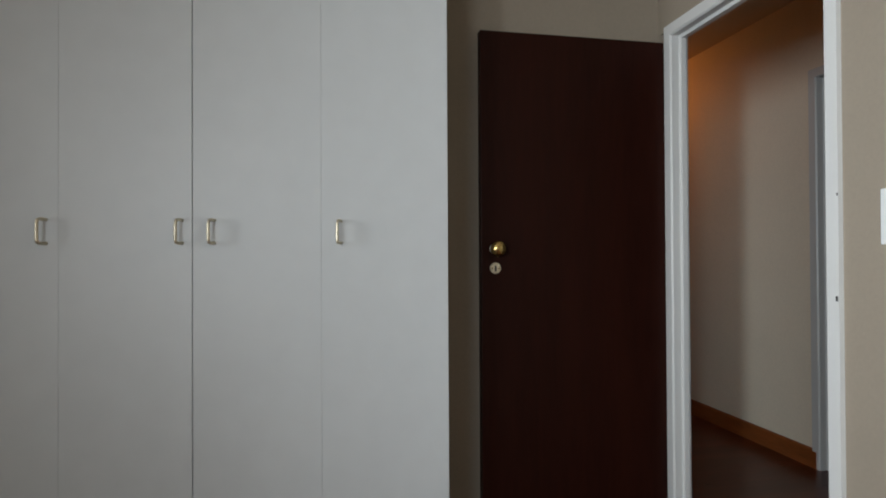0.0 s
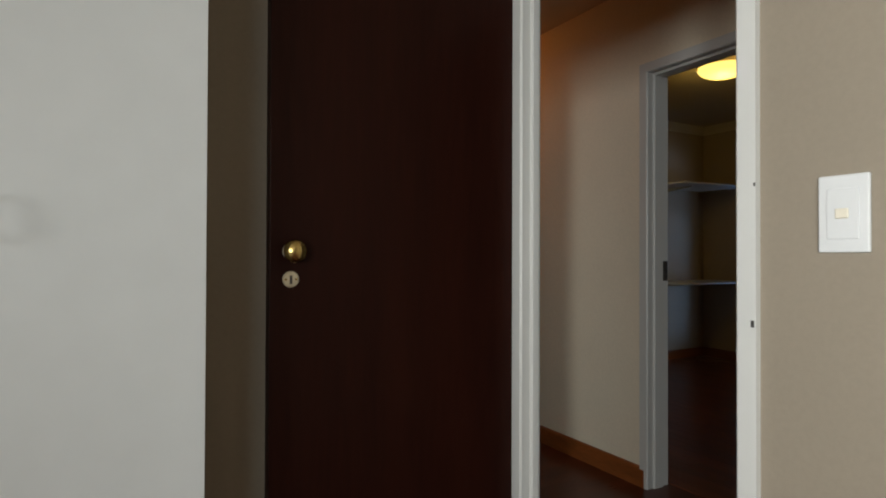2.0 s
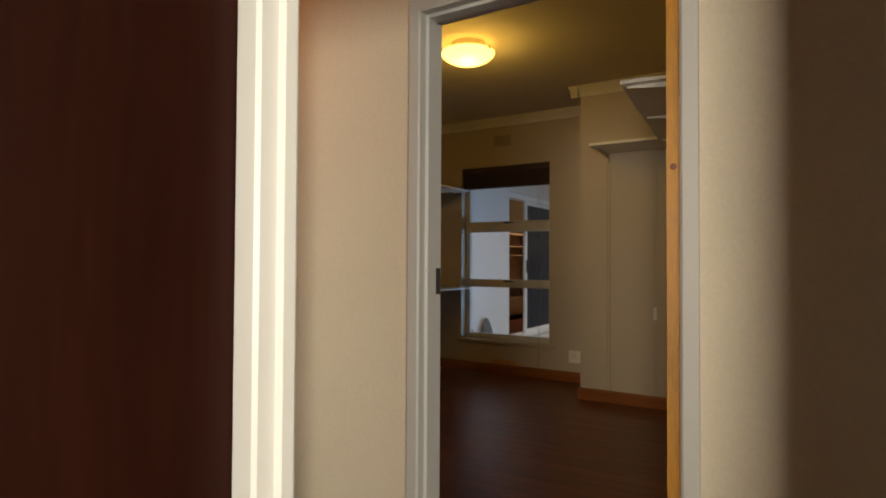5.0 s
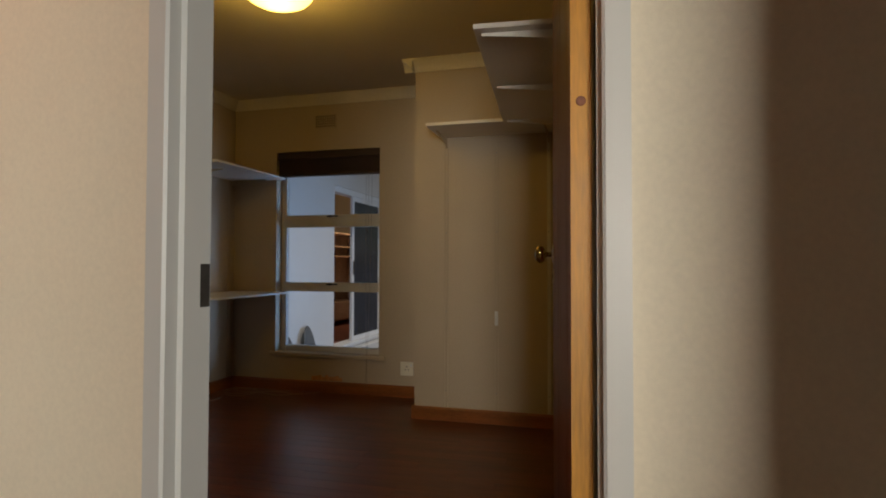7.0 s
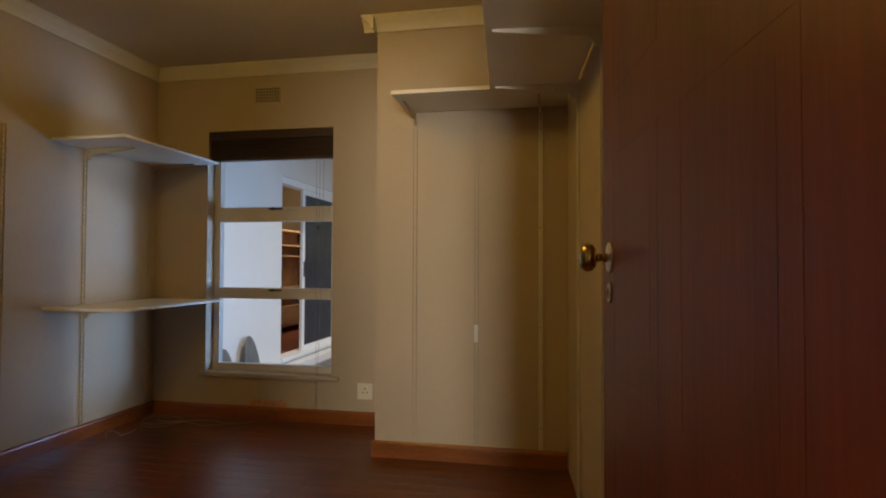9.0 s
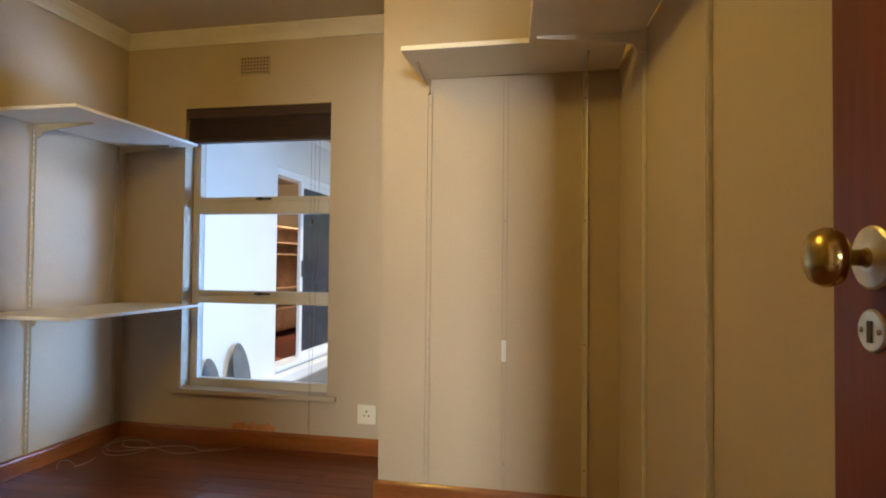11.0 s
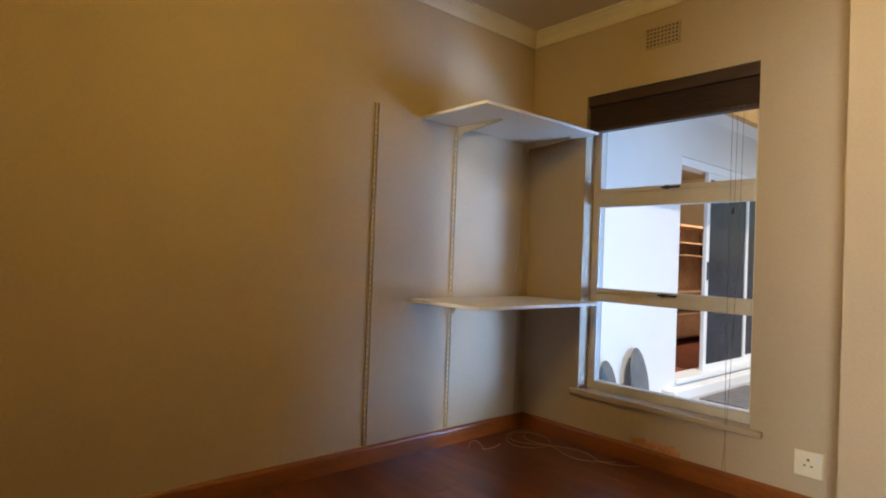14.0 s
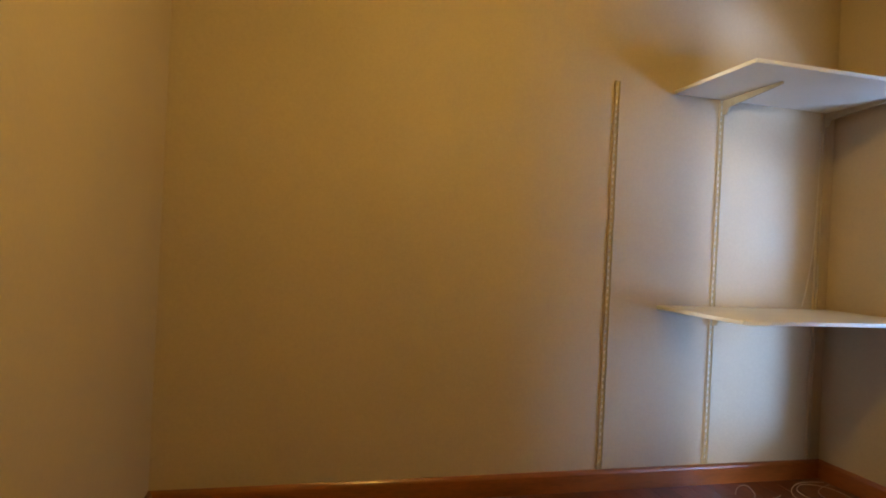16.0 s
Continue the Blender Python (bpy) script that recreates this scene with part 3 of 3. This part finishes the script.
NU, PU, SU = "strips on the north wall", "strips on the pier", "strips on the south wall"
for x in (4.796, 5.372, 5.99):
    upright("shelf_upright", x, 5.005, 0.101, 1.93, 0, STRIP if x < 5.8 else WALL, SOFTSLOT if x < 5.8 else None, "beige painted slotted steel shelving strip on the wall", NU)
for z, x0, yf in ((1.915, 5.09, 4.47), (0.882, 5.05, 4.425)):
    s = board("wall_shelf", (x0, yf, z - 0.018), (6.062, 4.985, z), (0, 0, 0), 0, "white board shelf on steel brackets beside the window", "white shelves")
    for x in (5.372, 5.99):
        b = bracket(s, x, z - 0.0185, 0.37, STRIP)
        b.location.y = 4.996
for y in (2.79, 2.421, 2.053):
    upright("shelf_upright", 5.455, y, 0.101, 2.05, -90, WALL if y > 2.1 else WHITESTRIP, None, "pale slotted steel strip on the pier wall", PU)
tagged(part("tape_strip", box((5.4405, 2.409, 0.70), (5.4435, 2.433, 0.80), 0.001), PLASTIC), "short white tape stuck on the shelving strip", "tape")
s = board("pier_shelf", (-2.83, -0.40, 2.052), (-1.905, -0.012, 2.074), (5.455, 0, 0), -90, "white board shelf high on the pier", "white shelves")
for y in (2.79, 2.053):
    bracket(s, -y, 2.0515, 0.28, WALL)
SOUTH = math.degrees(math.atan2(1.90 - 1.648, 5.455 - 2.54))
for x in (3.58, 4.25, 4.94):
    y = 1.648 + (x - 2.54) * (1.90 - 1.648) / (5.455 - 2.54)
    upright("shelf_upright", x, y + 0.001, 0.0 if x > 4.5 else 0.101, 2.04, 180 + SOUTH, WHITESTRIP, None, "white steel shelving strip on the study wall", SU)
s = thing("side_shelf", (3.53, 1.648 + 0.99 * 0.08645, 0), SOUTH, "long white board shelf high on the study wall", "shelf", "white shelves")
part("board", box((0, 0.014, 2.018), (1.50, 0.43, 2.038), 0.003), SHELF, s)
for x in (0.05, 0.722, 1.413):
    b = bracket(s, 0, 2.0175, 0.40, WHITESTRIP)
    b.matrix_basis = pose(x, 0.002, 0, 0, 0, 180)

# ---- study: loose cables ----
LONG = [(6.03, 4.93), (5.93, 4.95), (5.80, 4.90), (5.70, 4.80), (5.72, 4.66), (5.86, 4.60), (5.99, 4.70), (6.00, 4.86), (5.88, 4.93), (5.76, 4.84), (5.80, 4.70), (5.93, 4.55), (5.97, 4.40), (5.88, 4.28), (5.93, 4.15), (6.02, 4.10)]
RETURN = [(6.03, 4.90), (5.90, 4.86), (5.83, 4.74), (5.90, 4.62), (5.84, 4.50), (5.80, 4.40), (5.86, 4.30), (5.96, 4.22)]
SHORT = [(5.44, 4.86), (5.50, 4.93), (5.58, 4.95), (5.54, 4.84), (5.48, 4.80), (5.58, 4.77), (5.66, 4.82)]
for pts in (LONG, RETURN, SHORT):
    run = [(x, y, 0.0065 + 0.003 * (i % 3)) for i, (x, y) in enumerate(pts)]
    tagged(tube(run, 0.0018, "loose_cable", CABLE), "thin white cable lying loose on the floor", "cable")
tagged(tube([(5.975, 5.0, 1.80), (5.972, 4.99, 1.4), (5.93, 4.985, 1.0), (5.90, 4.99, 0.895)], 0.0028, "hanging_cable", CABLE), "thin pale cable hanging down the wall", "cable")

# ---- outside: courtyard and the wing with the sliding door ----
structure("ground", box((-80, -80, -0.6), (120, 120, -0.16)), PAVING, "pale paved ground outside", "ground")
structure("wing_wall", boxes([
    ((6.3, 5.2, -0.16), (8.56, 5.42, 3.3)), ((8.56, 5.2, 2.215), (11.4, 5.42, 3.3)), ((11.4, 5.2, -0.16), (15, 5.42, 3.3)), ((8.56, 5.2, -0.16), (11.4, 5.42, -0.03))]),
    RENDER, "white rendered outside wall with a sliding door")
structure("wing_floor", box((8.0, 5.42, -0.16), (14, 8.4, -0.02)), REDTILE, "red-brown floor inside the wing", "floor")
structure("wing_back_wall", boxes([((8.0, 8.4, -0.16), (14, 8.5, 2.8)), ((7.9, 5.42, -0.16), (8.0, 8.5, 2.8)), ((14, 5.42, -0.16), (14.1, 8.5, 2.8))]), WALL, "cream wall inside the wing")
# unseen gap in this ceiling is added to light the cabinet below
structure("wing_ceiling", boxes([((8.0, 5.42, 2.8), (9.9, 8.4, 2.9)), ((9.9, 6.3, 2.8), (14, 8.4, 2.9)), ((13.4, 5.42, 2.8), (14, 6.3, 2.9))]), CEIL, "unseen white ceiling inside the wing with an added gap for light", "ceiling")
slide = thing("door_3", label="white aluminium sliding door standing half open", category="sliding door", kind="structure")
part("head_track", box((8.56, 5.23, 2.135), (11.4, 5.38, 2.215), 0.004), WINDOWWHITE, slide)
part("floor_track", box((8.56, 5.16, -0.03), (11.4, 5.38, 0.012), 0.004), WINDOWWHITE, slide)
leaf = part("sliding_panel", boxes([((9.26, 5.25, 0.012), (9.33, 5.29, 2.135)), ((10.3, 5.25, 0.012), (10.36, 5.29, 2.135)), ((9.33, 5.25, 0.012), (10.3, 5.29, 0.07)), ((9.33, 5.25, 2.07), (10.3, 5.29, 2.135))], 0.003), WINDOWWHITE, slide)
part("tinted_pane", box((9.325, 5.266, 0.065), (10.305, 5.274, 2.075)), DARKGLASS, leaf, "dark tinted glass pane")
part("pull", box((9.285, 5.236, 0.98), (9.305, 5.252, 1.18), 0.004), BLACK, leaf, "black door pull")
leaf = part("fixed_panel", boxes([((10.34, 5.31, 0.012), (10.40, 5.35, 2.135)), ((11.34, 5.31, 0.012), (11.4, 5.35, 2.135)), ((10.4, 5.31, 0.012), (11.34, 5.35, 0.07)), ((10.4, 5.31, 2.07), (11.34, 5.35, 2.135))], 0.003), WINDOWWHITE, slide)
part("tinted_pane", box((10.395, 5.326, 0.065), (11.345, 5.334, 2.075)), DARKGLASS, leaf)
structure("step", box((8.3, 5.06, -0.16), (11.8, 5.2, -0.06), 0.01), RENDER, "white painted step below the sliding door", "step")
tagged(part("door_mat", box((8.66, 4.55, -0.16), (9.75, 5.0, -0.145), 0.004), MAT), "grey door mat lying on the pale paving", "door mat")

shelfcase = thing("open_cabinet", (9.9, 6.45, -0.02), 0, "brown wooden open-fronted shelf cabinet inside the wing", "cabinet")
part("case", boxes([((0, 0, 0), (0.03, 0.4, 1.75)), ((2.6, 0, 0), (2.63, 0.4, 1.75)), ((0.03, 0.38, 0), (2.6, 0.4, 1.75)), ((0.03, 0, 1.72), (2.6, 0.4, 1.75))]), OAK, shelfcase)
for z in (0.10, 0.42, 0.74, 1.29, 1.47):
    part("shelf", box((0.03, 0.01, z), (2.6, 0.38, z + 0.025), 0.002), OAK, shelfcase)
part("drawer_front", box((0.035, -0.012, 0.13), (2.595, 0.008, 0.41), 0.004), OAK, shelfcase)

eave = structure("eave", boxes([((6.5, 4.78, 2.66), (15, 5.2, 2.70))]), RENDER, "pale soffit under the wing's eave", "eave")
part("fascia_beam", box((6.5, 4.70, 2.54), (15, 4.78, 2.72), 0.005), TIMBER, eave, "orange-brown timber fascia")


def leaning_disc(x, y, z, r, tilt, yaw):
    d = thing("leaning_disc", (x, y, z), yaw, "weathered grey round metal disc leaning on the white wall", "metal disc", "discs by the wall")
    m = Matrix.Rotation(radians(90 - tilt), 4, "X") @ Matrix.Diagonal((0.62, 1, 1, 1))
    part("dish", lathe([(0.02, 0.05), (r * 0.5, 0.035), (r * 0.85, 0.012), (r, 0.0), (r, -0.006), (r * 0.8, 0.0), (r * 0.4, 0.02), (0.02, 0.03)], 40, m=m), GREYDISH, d, smooth=True)


leaning_disc(7.74, 5.10, 0.10, 0.29, 10, 8)
leaning_disc(7.26, 5.10, 0.06, 0.26, 10, 8)

# ---- study floor: boards laid towards the window wall ----
BOARD_W = 0.1
board_mesh = {}
for i in range(35):
    x = 2.56 + i * BOARD_W
    y, k = 1.66, 0
    while y < 5.0:
        length = (0.55, 0.9, 0.7, 1.05)[(i * 3 + k * 2 + (i // 4)) % 4] if k else 0.35 + 0.23 * ((i * 5) % 4)
        length = round(min(length, 5.004 - y), 3)
        if length not in board_mesh:
            board_mesh[length] = finish(box((0.0006, 0.0006, 0), (BOARD_W - 0.0006, length - 0.0006, 0.004), 0.0007, seg=1), "plank", PLANK)
        if length > 0.02:
            p = new("plank", board_mesh[length])
            p.location = (x, y, 0.0002)
            p.parent = floor
        y, k = y + length, k + 1
